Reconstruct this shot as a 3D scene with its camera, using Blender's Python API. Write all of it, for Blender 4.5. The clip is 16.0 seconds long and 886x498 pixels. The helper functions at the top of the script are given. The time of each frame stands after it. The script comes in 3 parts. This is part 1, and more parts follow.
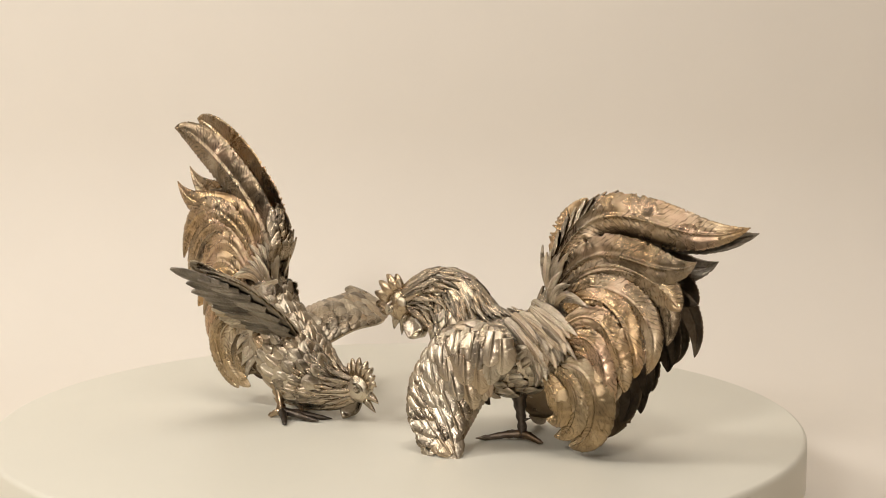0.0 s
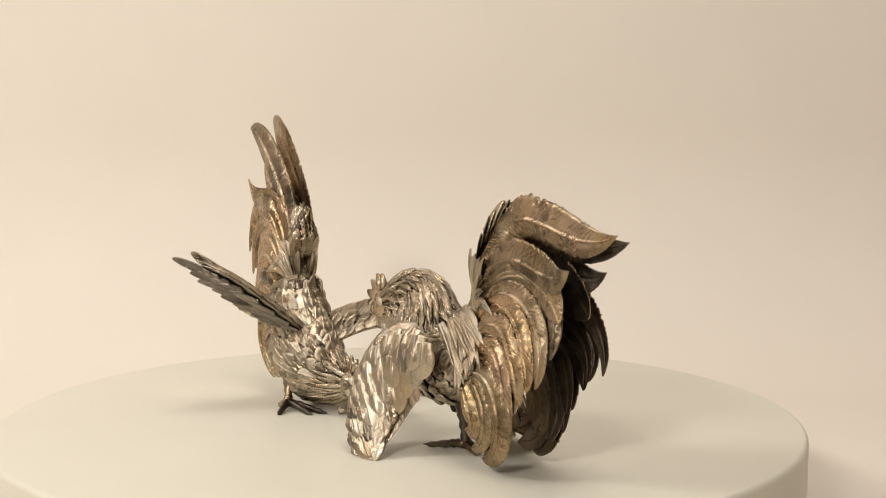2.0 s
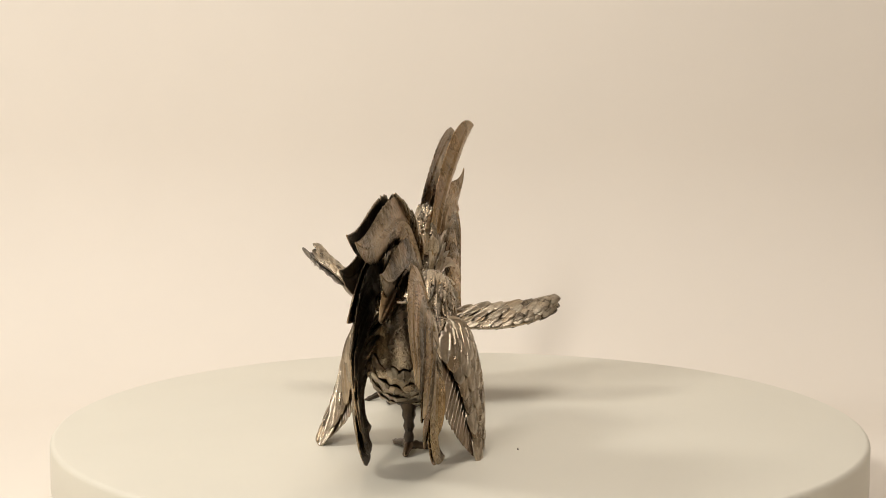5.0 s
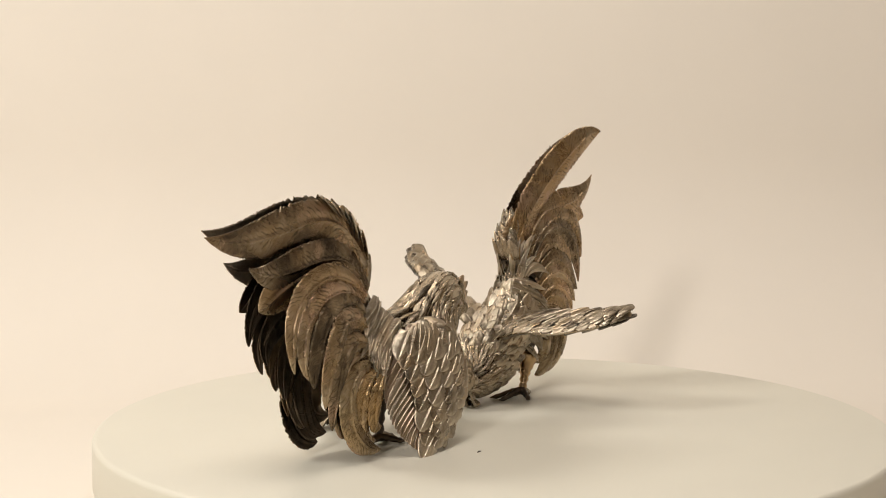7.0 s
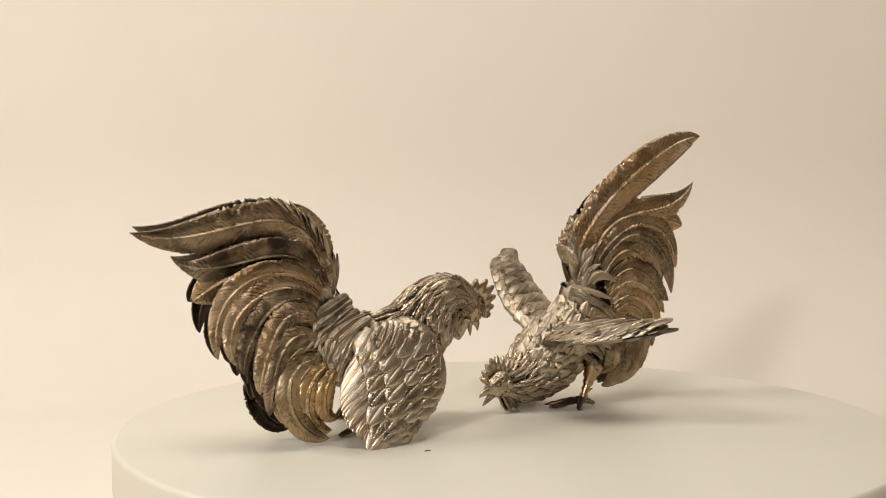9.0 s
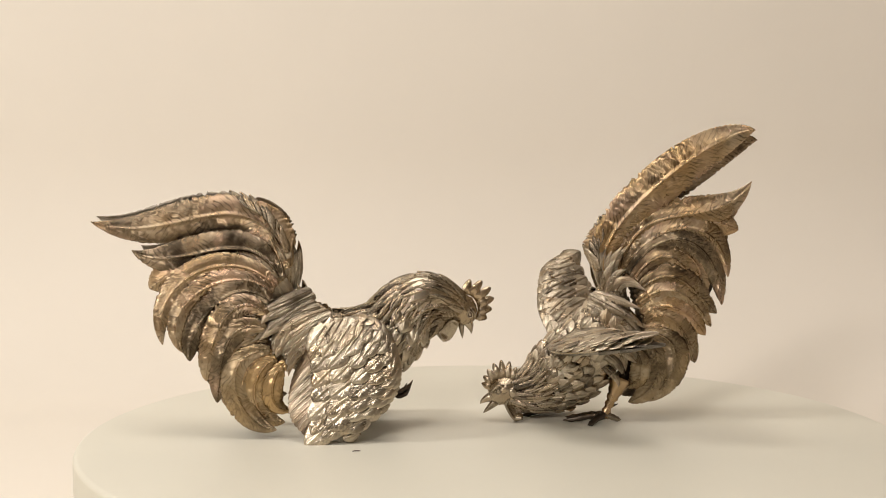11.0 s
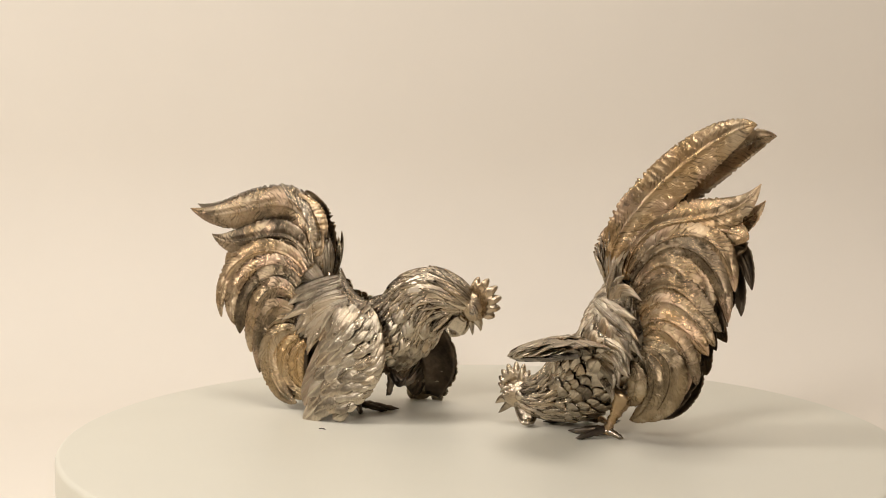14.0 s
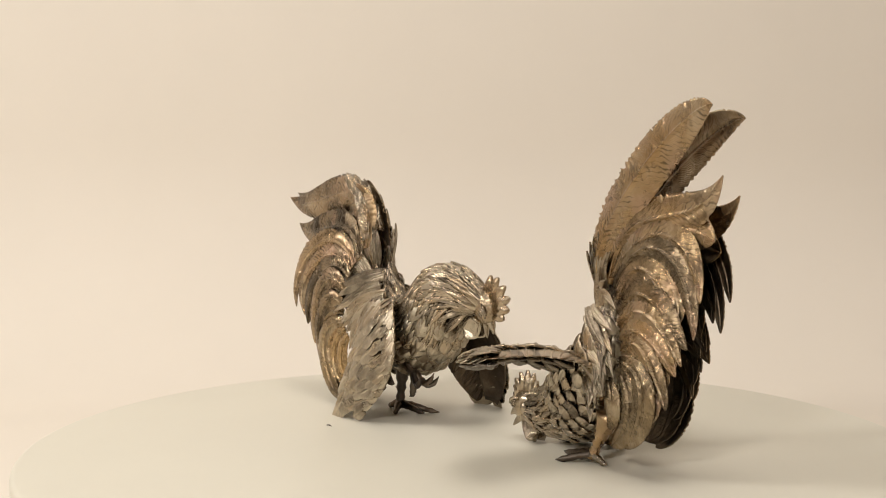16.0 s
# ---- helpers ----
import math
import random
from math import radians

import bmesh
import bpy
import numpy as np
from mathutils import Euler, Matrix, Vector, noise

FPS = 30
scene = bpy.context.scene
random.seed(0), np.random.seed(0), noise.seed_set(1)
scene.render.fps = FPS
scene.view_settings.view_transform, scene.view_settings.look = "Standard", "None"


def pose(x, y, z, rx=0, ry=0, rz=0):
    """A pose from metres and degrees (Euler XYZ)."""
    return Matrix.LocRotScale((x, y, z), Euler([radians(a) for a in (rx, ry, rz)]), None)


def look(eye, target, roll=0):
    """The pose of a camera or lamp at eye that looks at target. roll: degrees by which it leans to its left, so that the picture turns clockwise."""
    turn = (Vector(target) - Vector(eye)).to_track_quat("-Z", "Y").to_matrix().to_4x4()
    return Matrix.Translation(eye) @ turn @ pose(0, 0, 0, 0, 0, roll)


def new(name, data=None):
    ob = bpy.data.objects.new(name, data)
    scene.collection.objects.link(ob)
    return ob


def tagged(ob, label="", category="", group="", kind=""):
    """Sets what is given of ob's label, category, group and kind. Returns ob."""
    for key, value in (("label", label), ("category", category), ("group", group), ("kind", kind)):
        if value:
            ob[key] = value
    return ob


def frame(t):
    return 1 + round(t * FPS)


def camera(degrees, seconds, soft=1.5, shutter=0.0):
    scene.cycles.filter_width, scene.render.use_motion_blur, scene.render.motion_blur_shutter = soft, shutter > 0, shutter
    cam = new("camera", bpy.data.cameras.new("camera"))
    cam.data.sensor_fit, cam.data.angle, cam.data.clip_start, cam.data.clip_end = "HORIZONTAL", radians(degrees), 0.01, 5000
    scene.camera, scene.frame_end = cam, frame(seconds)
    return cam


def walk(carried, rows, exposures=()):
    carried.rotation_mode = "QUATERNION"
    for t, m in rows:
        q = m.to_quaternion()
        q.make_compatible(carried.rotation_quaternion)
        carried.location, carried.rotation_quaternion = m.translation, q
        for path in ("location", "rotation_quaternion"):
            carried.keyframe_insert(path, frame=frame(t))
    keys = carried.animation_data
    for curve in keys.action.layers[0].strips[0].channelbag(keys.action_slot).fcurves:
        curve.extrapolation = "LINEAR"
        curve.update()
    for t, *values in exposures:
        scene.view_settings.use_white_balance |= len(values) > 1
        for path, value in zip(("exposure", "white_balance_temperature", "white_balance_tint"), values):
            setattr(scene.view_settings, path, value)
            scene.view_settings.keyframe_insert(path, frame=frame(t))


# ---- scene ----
# ---- the camera: nearly still, a slow drift and a push in at the end ----
cam = camera(36.74, 16.0, soft=0.9)
walk(cam, [
    (0, pose(0.0040, -1.0565, 0.2560, 83.707, 0, -0.273)),
    (0.5, pose(0.0024, -1.0517, 0.2535, 83.803, 0, -0.829)),
    (1, pose(0.0008, -1.0495, 0.2510, 83.936, 0, -1.213)),
    (1.5, pose(-0.0005, -1.0492, 0.2487, 84.115, 0, -1.221)),
    (2, pose(-0.0012, -1.0476, 0.2455, 84.277, 0, -1.217)),
    (2.5, pose(-0.0015, -1.0427, 0.2422, 84.436, 0, -1.227)),
    (3, pose(-0.0005, -1.0442, 0.2400, 84.602, 0, -1.184)),
    (3.5, pose(-0.0001, -1.0451, 0.2379, 84.706, 0, -0.883)),
    (6, pose(0.0010, -1.0639, 0.2298, 85.327, 0, 0.564)),
    (6.5, pose(-0.0002, -1.0702, 0.2291, 85.420, 0, 0.667)),
    (7, pose(-0.0011, -1.0775, 0.2294, 85.473, 0, 0.787)),
    (7.5, pose(-0.0013, -1.0838, 0.2296, 85.508, 0, 0.897)),
    (8, pose(-0.0011, -1.0886, 0.2300, 85.557, 0, 0.922)),
    (8.5, pose(-0.0007, -1.0924, 0.2301, 85.629, 0, 0.980)),
    (9, pose(-0.0002, -1.0961, 0.2303, 85.677, 0, 1.094)),
    (11.5, pose(0.0033, -1.0516, 0.2289, 85.496, 0, 0.177)),
    (12, pose(0.0030, -1.0532, 0.2290, 85.479, 0, 0.061)),
    (12.5, pose(0.0024, -1.0591, 0.2291, 85.480, 0, -0.039)),
    (13, pose(0.0015, -1.0618, 0.2288, 85.479, 0, -0.109)),
    (13.5, pose(0.0001, -1.0667, 0.2281, 85.504, 0, -0.080)),
    (14, pose(-0.0009, -1.0700, 0.2270, 85.533, 0, 0.023)),
    (14.5, pose(-0.0015, -1.0739, 0.2259, 85.580, 0, 0.150)),
    (15, pose(-0.0015, -1.0779, 0.2246, 85.640, 0, 0.229)),
    (15.5, pose(-0.0017, -1.0529, 0.2217, 85.619, 0, 0.238)),
    (16, pose(-0.0023, -0.9954, 0.2177, 85.510, 0, 0.330)),
], [(0, 0.03), (2.5, 0.07), (3.5, 0.1), (6, 0.1), (9, 0.06), (11.5, 0.03), (14, 0.03), (16, 0.02)])

# turn of the turntable: seconds, degrees
TURN = [(0, 0.00), (0.5, -5.95), (1, -11.94), (1.5, -17.99), (2, -24.11), (2.5, -30.31), (3, -36.60), (3.5, -42.95), (6, -74.97), (6.5, -81.34), (7, -87.71), (7.5, -94.08), (8, -100.43), (8.5, -106.77), (9, -113.09), (11.5, -144.46), (12, -150.66), (12.5, -156.80), (13, -162.88), (13.5, -168.93), (14, -174.95), (14.5, -180.96), (15, -186.97), (15.5, -192.97), (16, -198.96)]
DISC_CENTRE, DISC_RADIUS = Vector((-0.026, 0.026, 0)), 0.325

# ---- world and light ----
world = bpy.data.worlds.new("studio")
scene.world = world
world.use_nodes = True
world.node_tree.nodes["Background"].inputs[0].default_value = (1.0, 0.9, 0.78, 1)
world.node_tree.nodes["Background"].inputs[1].default_value = 0.0


def area_lamp(name, eye, target, size, watts, colour):
    data = bpy.data.lights.new(name, "AREA")
    data.shape, data.size, data.energy, data.color = "DISK", size, watts, colour
    ob = new(name, data)
    ob.matrix_world = look(eye, target)
    return ob


WARM = (1.0, 0.93, 0.872)
area_lamp("key_softbox", (-1.42, -0.3, 1.25), (0.1, 0, 0.1), 0.45, 13.5, (1.0, 0.955, 0.895))
area_lamp("front_lamp", (-0.6, -1.6, 0.95), (0.1, 0.2, 0.15), 0.22, 12.5, WARM)
# added overhead fill to even out the brightness; no known ceiling fitting
area_lamp("ceiling_panel", (0.1, -0.35, 2.2), (0.1, 0.3, 0), 1.2, 20, WARM)


# ---- materials ----
def material(name):
    m = bpy.data.materials.new(name)
    m.use_nodes = True
    t = m.node_tree
    return m, t, t.nodes["Principled BSDF"]


def node(t, kind, **inputs):
    n = t.nodes.new(kind)
    for k, v in inputs.items():
        n.inputs[k.replace("_", " ")].default_value = v
    return n


def ramp(t, fac, stops):
    n = t.nodes.new("ShaderNodeValToRGB")
    while len(n.color_ramp.elements) < len(stops):
        n.color_ramp.elements.new(0.5)
    for e, (p, c) in zip(n.color_ramp.elements, stops):
        e.position, e.color = p, (*c, 1)
    t.links.new(fac, n.inputs[0])
    return n.outputs[0]


def mix(t, fac, a, b):
    n = t.nodes.new("ShaderNodeMix")
    n.data_type = "RGBA"
    for s, v in ((n.inputs[0], fac), (n.inputs[6], a), (n.inputs[7], b)):
        if isinstance(v, (int, float)):
            s.default_value = v
        elif isinstance(v, tuple):
            s.default_value = (*v, 1)
        else:
            t.links.new(v, s)
    return n.outputs[2]


def maths(t, op, a, b=0.0):
    n = t.nodes.new("ShaderNodeMath")
    n.operation = op
    for s, v in zip(n.inputs, (a, b)):
        if isinstance(v, (int, float)):
            s.default_value = v
        else:
            t.links.new(v, s)
    return n.outputs[0]


def noise_of(t, scale, detail=4, rough=0.55, vector=None):
    n = node(t, "ShaderNodeTexNoise", Scale=scale, Detail=detail, Roughness=rough)
    t.links.new(vector or t.nodes.new("ShaderNodeTexCoord").outputs["Object"], n.inputs["Vector"])
    return n.outputs["Fac"]


def bump(t, bsdf, height, strength, distance):
    n = node(t, "ShaderNodeBump", Strength=strength, Distance=distance)
    t.links.new(height, n.inputs["Height"])
    t.links.new(n.outputs[0], bsdf.inputs["Normal"])


def metal(name, dark, mid, light, warm, warm_share, rough, barbs=0.0, relief=0.25, rose=None, unit=1.0, oxide=0.5):
    """Tarnished cast metal; barbs: barb lines in ten centimetres of feather;
    unit: metres to one unit of the mesh it lies on."""
    m, t, b = material(name)
    info = t.nodes.new("ShaderNodeObjectInfo").outputs["Random"]
    co = t.nodes.new("ShaderNodeTexCoord")
    shift = t.nodes.new("ShaderNodeVectorMath")
    shift.operation = "ADD"
    t.links.new(co.outputs["Object"], shift.inputs[0])
    t.links.new(maths(t, "MULTIPLY", info, 3.0 / unit), shift.inputs[1])
    v = shift.outputs[0]
    big, fine = noise_of(t, 38 * unit, 3, 0.6, v), noise_of(t, 420 * unit, 4, 0.6, v)
    base = ramp(t, maths(t, "ADD", maths(t, "ADD", maths(t, "MULTIPLY", big, 0.8), maths(t, "MULTIPLY", fine, 0.2)), maths(t, "MULTIPLY", maths(t, "SUBTRACT", info, 0.5), 0.22)),
                [(0.32, dark), (0.5, mid), (0.68, light)])
    tint = maths(t, "ADD", maths(t, "ADD", maths(t, "MULTIPLY", info, 0.55), -0.1), maths(t, "MULTIPLY", noise_of(t, 22 * unit, 2, 0.5, v), 0.9))
    f = ramp(t, maths(t, "ADD", tint, warm_share - 0.65), [(0.3, (0, 0, 0)), (0.75, (1, 1, 1))])
    col = mix(t, f, base, warm)
    if rose:
        col = mix(t, ramp(t, maths(t, "ADD", noise_of(t, 30 * unit, 3, 0.6, v), maths(t, "MULTIPLY", info, 0.12)), [(0.58, (0, 0, 0)), (0.74, (0.8, 0.8, 0.8))]), col, rose)
        col = mix(t, ramp(t, noise_of(t, 70 * unit, 4, 0.65, v), [(0.6, (0, 0, 0)), (0.72, (0.75, 0.75, 0.75))]), col, dark)
    height = fine
    if barbs:
        sep = t.nodes.new("ShaderNodeSeparateXYZ")
        t.links.new(co.outputs["UV"], sep.inputs[0])
        side = maths(t, "ABSOLUTE", maths(t, "SUBTRACT", sep.outputs["Y"], 0.5))
        ph = maths(t, "MULTIPLY", maths(t, "SUBTRACT", sep.outputs["X"], maths(t, "MULTIPLY", side, 1.15)), barbs * 6.2832)
        wob = maths(t, "MULTIPLY", noise_of(t, 150 * unit, 3, 0.7, v), 4.0)
        line = maths(t, "SINE", maths(t, "ADD", maths(t, "MULTIPLY", ph, 3.0), wob))
        patch = maths(t, "MULTIPLY", noise_of(t, 60 * unit, 2, 0.5, v), 0.4)
        height = maths(t, "ADD", maths(t, "MULTIPLY", line, patch), maths(t, "MULTIPLY", fine, 0.5))
        # oxide left in the grooves between barbs
        groove = maths(t, "ADD", maths(t, "SINE", ph), maths(t, "MULTIPLY", maths(t, "SUBTRACT", noise_of(t, 85 * unit, 3, 0.6, v), 0.42), 4.5))
        col = mix(t, ramp(t, maths(t, "MULTIPLY", groove, -0.5), [(0.15, (0, 0, 0)), (0.65, (oxide, oxide, oxide))]), col, tuple(k * 0.6 for k in dark))
    t.links.new(col, b.inputs["Base Color"])
    b.inputs["Metallic"].default_value = 1.0
    t.links.new(maths(t, "ADD", maths(t, "MULTIPLY", big, 0.25), rough - 0.12), b.inputs["Roughness"])
    bump(t, b, height, relief, 0.0012 / unit)
    return m


SILVER = metal("silver_plate", (0.24, 0.196, 0.145), (0.5, 0.428, 0.325), (0.72, 0.64, 0.51), (0.44, 0.335, 0.215), 0.34, 0.25, 0, 0.5)
SILVER_BARB = metal("silver_feather", (0.2, 0.163, 0.12), (0.49, 0.418, 0.316), (0.73, 0.65, 0.517), (0.46, 0.345, 0.22), 0.34, 0.3, 36, 0.35, oxide=0.35)
QUILL = metal("quill_plate", (0.2, 0.163, 0.12), (0.48, 0.405, 0.305), (0.7, 0.615, 0.49), (0.48, 0.36, 0.24), 0.36, 0.33, 26, 0.12, (0.55, 0.41, 0.32), oxide=0.3)
QUILL_BACK = metal("quill_back", (0.18, 0.147, 0.108), (0.44, 0.37, 0.275), (0.66, 0.58, 0.46), (0.42, 0.32, 0.2), 0.3, 0.32, 26, 0.2, oxide=0.5)
SMALL = metal("small_feather", (0.2, 0.163, 0.12), (0.49, 0.418, 0.316), (0.73, 0.65, 0.517), (0.46, 0.345, 0.22), 0.34, 0.29, 45, 0.14, unit=0.016, oxide=0.25)
STRAND = metal("strand_plate", (0.15, 0.124, 0.093), (0.41, 0.345, 0.258), (0.68, 0.595, 0.465), (0.44, 0.335, 0.215), 0.36, 0.21, 0, 0.3, unit=0.024)
TAIL = metal("tail_plate", (0.105, 0.08, 0.052), (0.35, 0.266, 0.172), (0.66, 0.55, 0.4), (0.47, 0.312, 0.155), 0.5, 0.265, 24, 0.4, (0.54, 0.375, 0.26), oxide=0.7)
SICKLE = metal("sickle_plate", (0.105, 0.08, 0.053), (0.33, 0.252, 0.166), (0.6, 0.5, 0.362), (0.43, 0.286, 0.143), 0.5, 0.27, 20, 0.4, (0.5, 0.35, 0.24), oxide=0.7)
TAIL_GILT = metal("gilt_tail_plate", (0.15, 0.112, 0.07), (0.37, 0.284, 0.178), (0.65, 0.545, 0.39), (0.5, 0.345, 0.175), 0.5, 0.26, 24, 0.4, oxide=0.65)
GILT = metal("gilt_plate", (0.28, 0.24, 0.18), (0.45, 0.39, 0.31), (0.64, 0.57, 0.47), (0.55, 0.37, 0.19), 0.42, 0.26, 0, 0.3)
# oxidised tone darkened further: the shade inside the tail is in this colour
BACK = metal("shaded_oxidised_back", (0.06, 0.045, 0.032), (0.13, 0.1, 0.072), (0.24, 0.19, 0.137), (0.2, 0.138, 0.075), 0.35, 0.4, 24, 0.3, oxide=0.25)
GREY_BACK = metal("dull_shaded_silver_back", (0.14, 0.117, 0.09), (0.27, 0.23, 0.18), (0.44, 0.385, 0.31), (0.29, 0.22, 0.135), 0.25, 0.36, 20, 0.4, oxide=0.25)
GREY_SMALL = metal("dull_small_feather", (0.13, 0.11, 0.088), (0.27, 0.235, 0.19), (0.46, 0.405, 0.33), (0.29, 0.225, 0.145), 0.2, 0.33, 45, 0.4, unit=0.02, oxide=0.25)
DARK = metal("dark_bronze", (0.06, 0.047, 0.036), (0.11, 0.09, 0.072), (0.2, 0.17, 0.14), (0.2, 0.13, 0.07), 0.25, 0.4, 0, 0.5)


def plain(name, colour, var, scale, rough, relief=0.0):
    m, t, b = material(name)
    n = noise_of(t, scale, 5, 0.6)
    lo, hi = tuple(c * (1 - var) for c in colour), tuple(min(1, c * (1 + var)) for c in colour)
    t.links.new(ramp(t, n, [(0.35, lo), (0.65, hi)]), b.inputs["Base Color"])
    b.inputs["Roughness"].default_value = rough
    if relief:
        bump(t, b, noise_of(t, scale * 30, 3), relief, 0.0005)
    return m


PAPER = plain("cream_paper", (0.80, 0.74, 0.65), 0.012, 3, 0.8, 0.05)
BOARD = plain("white_laminate", (0.70, 0.672, 0.57), 0.012, 6, 0.42, 0.03)
BLACK = plain("black_rubber", (0.02, 0.02, 0.02), 0.2, 30, 0.6)
PLASTER = plain("studio_plaster", (0.5, 0.465, 0.415), 0.05, 4, 0.85, 0.1)
CURTAIN = plain("brown_curtain", (0.38, 0.33, 0.27), 0.15, 6, 0.9, 0.1)
CARPET = plain("studio_floor", (0.28, 0.24, 0.2), 0.1, 10, 0.9, 0.2)
SPECK = plain("grey_dust", (0.15, 0.12, 0.1), 0.1, 50, 0.9)


# ---- mesh helpers ----
def mesh_of(name, bm, mats, smooth=True):
    me = bpy.data.meshes.new(name)
    for f in bm.faces:
        f.smooth = smooth
    bm.normal_update()
    bm.to_mesh(me)
    bm.free()
    for m in mats if isinstance(mats, (list, tuple)) else [mats]:
        me.materials.append(m)
    return me


def part(name, bm, mats, parent, label="", m=None, smooth=True):
    """One mesh object under a thing or a part; bm may be a bmesh or a shared mesh."""
    ob = new(name, bm if isinstance(bm, bpy.types.Mesh) else mesh_of(name, bm, mats, smooth))
    ob.parent = parent
    if m is not None:
        ob.matrix_basis = m
    return tagged(ob, label)


def bezier(c, t):
    a, b, d, e = (Vector(p) for p in c)
    s = 1 - t
    return a * s**3 + b * (3 * s * s * t) + d * (3 * s * t * t) + e * t**3


def catmull(rows, t):
    """A smooth value along a list of tuples, t from 0 to 1."""
    rows = [Vector(r) if len(r) < 5 else np.array(r) for r in rows]
    n = len(rows) - 1
    i = min(int(t * n), n - 1)
    f = t * n - i
    p = [rows[min(max(i + k, 0), n)] for k in (-1, 0, 1, 2)]
    return 0.5 * (2 * p[1] + (p[2] - p[0]) * f + (2 * p[0] - 5 * p[1] + 4 * p[2] - p[3]) * f * f + (3 * p[1] - p[0] - 3 * p[2] + p[3]) * f**3)


RIBBED = (0, 0.055, 0.12, 0.2, 0.34, 0.5, 0.67, 0.84, 1)


def blade(curve, normal, width, segs=18, cols=8, thick=0.0009, cup=0.25, rib=0.0009, blunt=0.55, seed=0, notch=0.10, root=0.35, sharp=0.9, unit=1.0, barb=0.0, depth=0.0):
    """A cast feather along curve(t): pointed, ribbed, cupped across, with a nicked edge; face 0 outward, back 1.
    barb: the pitch of its barbs, ridges of height depth that run slanting from the rib to teeth in the edge.
    The UV map holds metres along and across the blade, ten to the metre."""
    rnd = random.Random(seed)
    bm = bmesh.new()
    uv = bm.loops.layers.uv.new("UVMap")
    top, low, tex = [], [], []
    if barb:
        length = sum((curve((k + 1) / 20) - curve(k / 20)).length for k in range(20))
        segs = max(segs, int(length / barb * 4.6))
        across = [-v for v in RIBBED[:0:-1]] + list(RIBBED)
    else:
        across = [math.copysign(abs(j / cols * 2 - 1) ** 1.35, j / cols * 2 - 1) for j in range(cols + 1)]
    teeth = [rnd.uniform(0.2, 1.3) if rnd.random() > 0.12 else 2.6 for _ in range(400)]
    drift = rnd.uniform(0, 60)
    run, last = 0.0, curve(0)
    for i in range(segs + 1):
        t = i / segs
        p = curve(t)
        run, last = run + (p - last).length, p
        d = (curve(min(1, t + 0.02)) - curve(max(0, t - 0.02))).normalized()
        nn = normal(t) if callable(normal) else Vector(normal)
        nn = (nn - d * nn.dot(d)).normalized()
        w = d.cross(nn)
        grow = root + (1 - root) * min(1, t / 0.35) ** 0.8
        fall = 1 if t < blunt else math.cos((t - blunt) / (1 - blunt) * math.pi / 2) ** sharp
        half = width / 2 * max(0.03, grow * fall)
        nick = 1 - (notch * 0.5 if i % 2 else 0)
        a, b, c = [], [], []
        for v in across:
            e = abs(v) > 0.99
            flat = half * v
            k = flat
            h = -cup * half * v * v
            way = run
            if barb:
                q = run / barb
                way += barb * (0.9 * noise.noise((q * 0.45, v * 0.8, drift)) + 0.5 * noise.noise((q * 1.3, v * 1.5, drift + 9)))
                deep = depth * max(0.25, 1 + 1.1 * noise.noise((q * 0.3, v * 1.6, drift + 4)))
                turns = (way - 1.15 * abs(flat)) / barb
                wave = math.sin(turns * 2 * math.pi)
                tooth = teeth[int(turns) % 200 + (200 if v > 0 else 0)]
                if abs(v) > 0.8:
                    k *= 1 + (notch * 0.42 if e else notch * 0.15) * tooth * (wave - 0.4)
                h += rib * (math.exp(-((v / 0.075) ** 2)) - 0.4 * math.exp(-(((abs(v) - 0.16) / 0.09) ** 2))) * (1 - t) ** 0.35
                h += deep * (wave + 0.3 * math.sin(turns * 4 * math.pi + 0.6)) * min(1, max(0, abs(v) - 0.12) / 0.3) * min(1, 3 * (1 - t))
            else:
                if e and 0 < i < segs:
                    k *= nick + rnd.uniform(-notch, notch * 0.4)
                h += rib * (math.exp(-((v / 0.12) ** 2)) - 0.22 * math.exp(-(((abs(v) - 0.3) / 0.16) ** 2))) * (1 - t) ** 0.4
                if e:
                    h += rnd.uniform(-0.1, 0.1) * half
            q = p + w * k + nn * h
            a.append(bm.verts.new(q))
            b.append(bm.verts.new(q - nn * thick * (0.4 if e else 1)))
            c.append((way * unit * 10, 0.5 + flat * unit * 10))
        top.append(a), low.append(b), tex.append(c)
    cols = len(across) - 1

    def quad(vs, ts, mi):
        f = bm.faces.new(vs)
        f.material_index = mi
        for l, q in zip(f.loops, ts):
            l[uv].uv = q

    for i in range(segs):
        for j in range(cols):
            ts = [tex[i][j], tex[i + 1][j], tex[i + 1][j + 1], tex[i][j + 1]]
            quad([top[i][j], top[i + 1][j], top[i + 1][j + 1], top[i][j + 1]], ts, 0)
            quad([low[i][j + 1], low[i + 1][j + 1], low[i + 1][j], low[i][j]], ts[::-1], 1)
        for j, o in ((0, 1), (cols, -1)):
            vs = [top[i][j], low[i][j], low[i + 1][j], top[i + 1][j]]
            quad(vs[::o], [tex[i][j]] * 4, 0)
    for i, o in ((0, 1), (segs, -1)):
        for j in range(cols):
            vs = [top[i][j], top[i][j + 1], low[i][j + 1], low[i][j]]
            quad(vs[::o], [tex[i][j]] * 4, 0)
    return bm


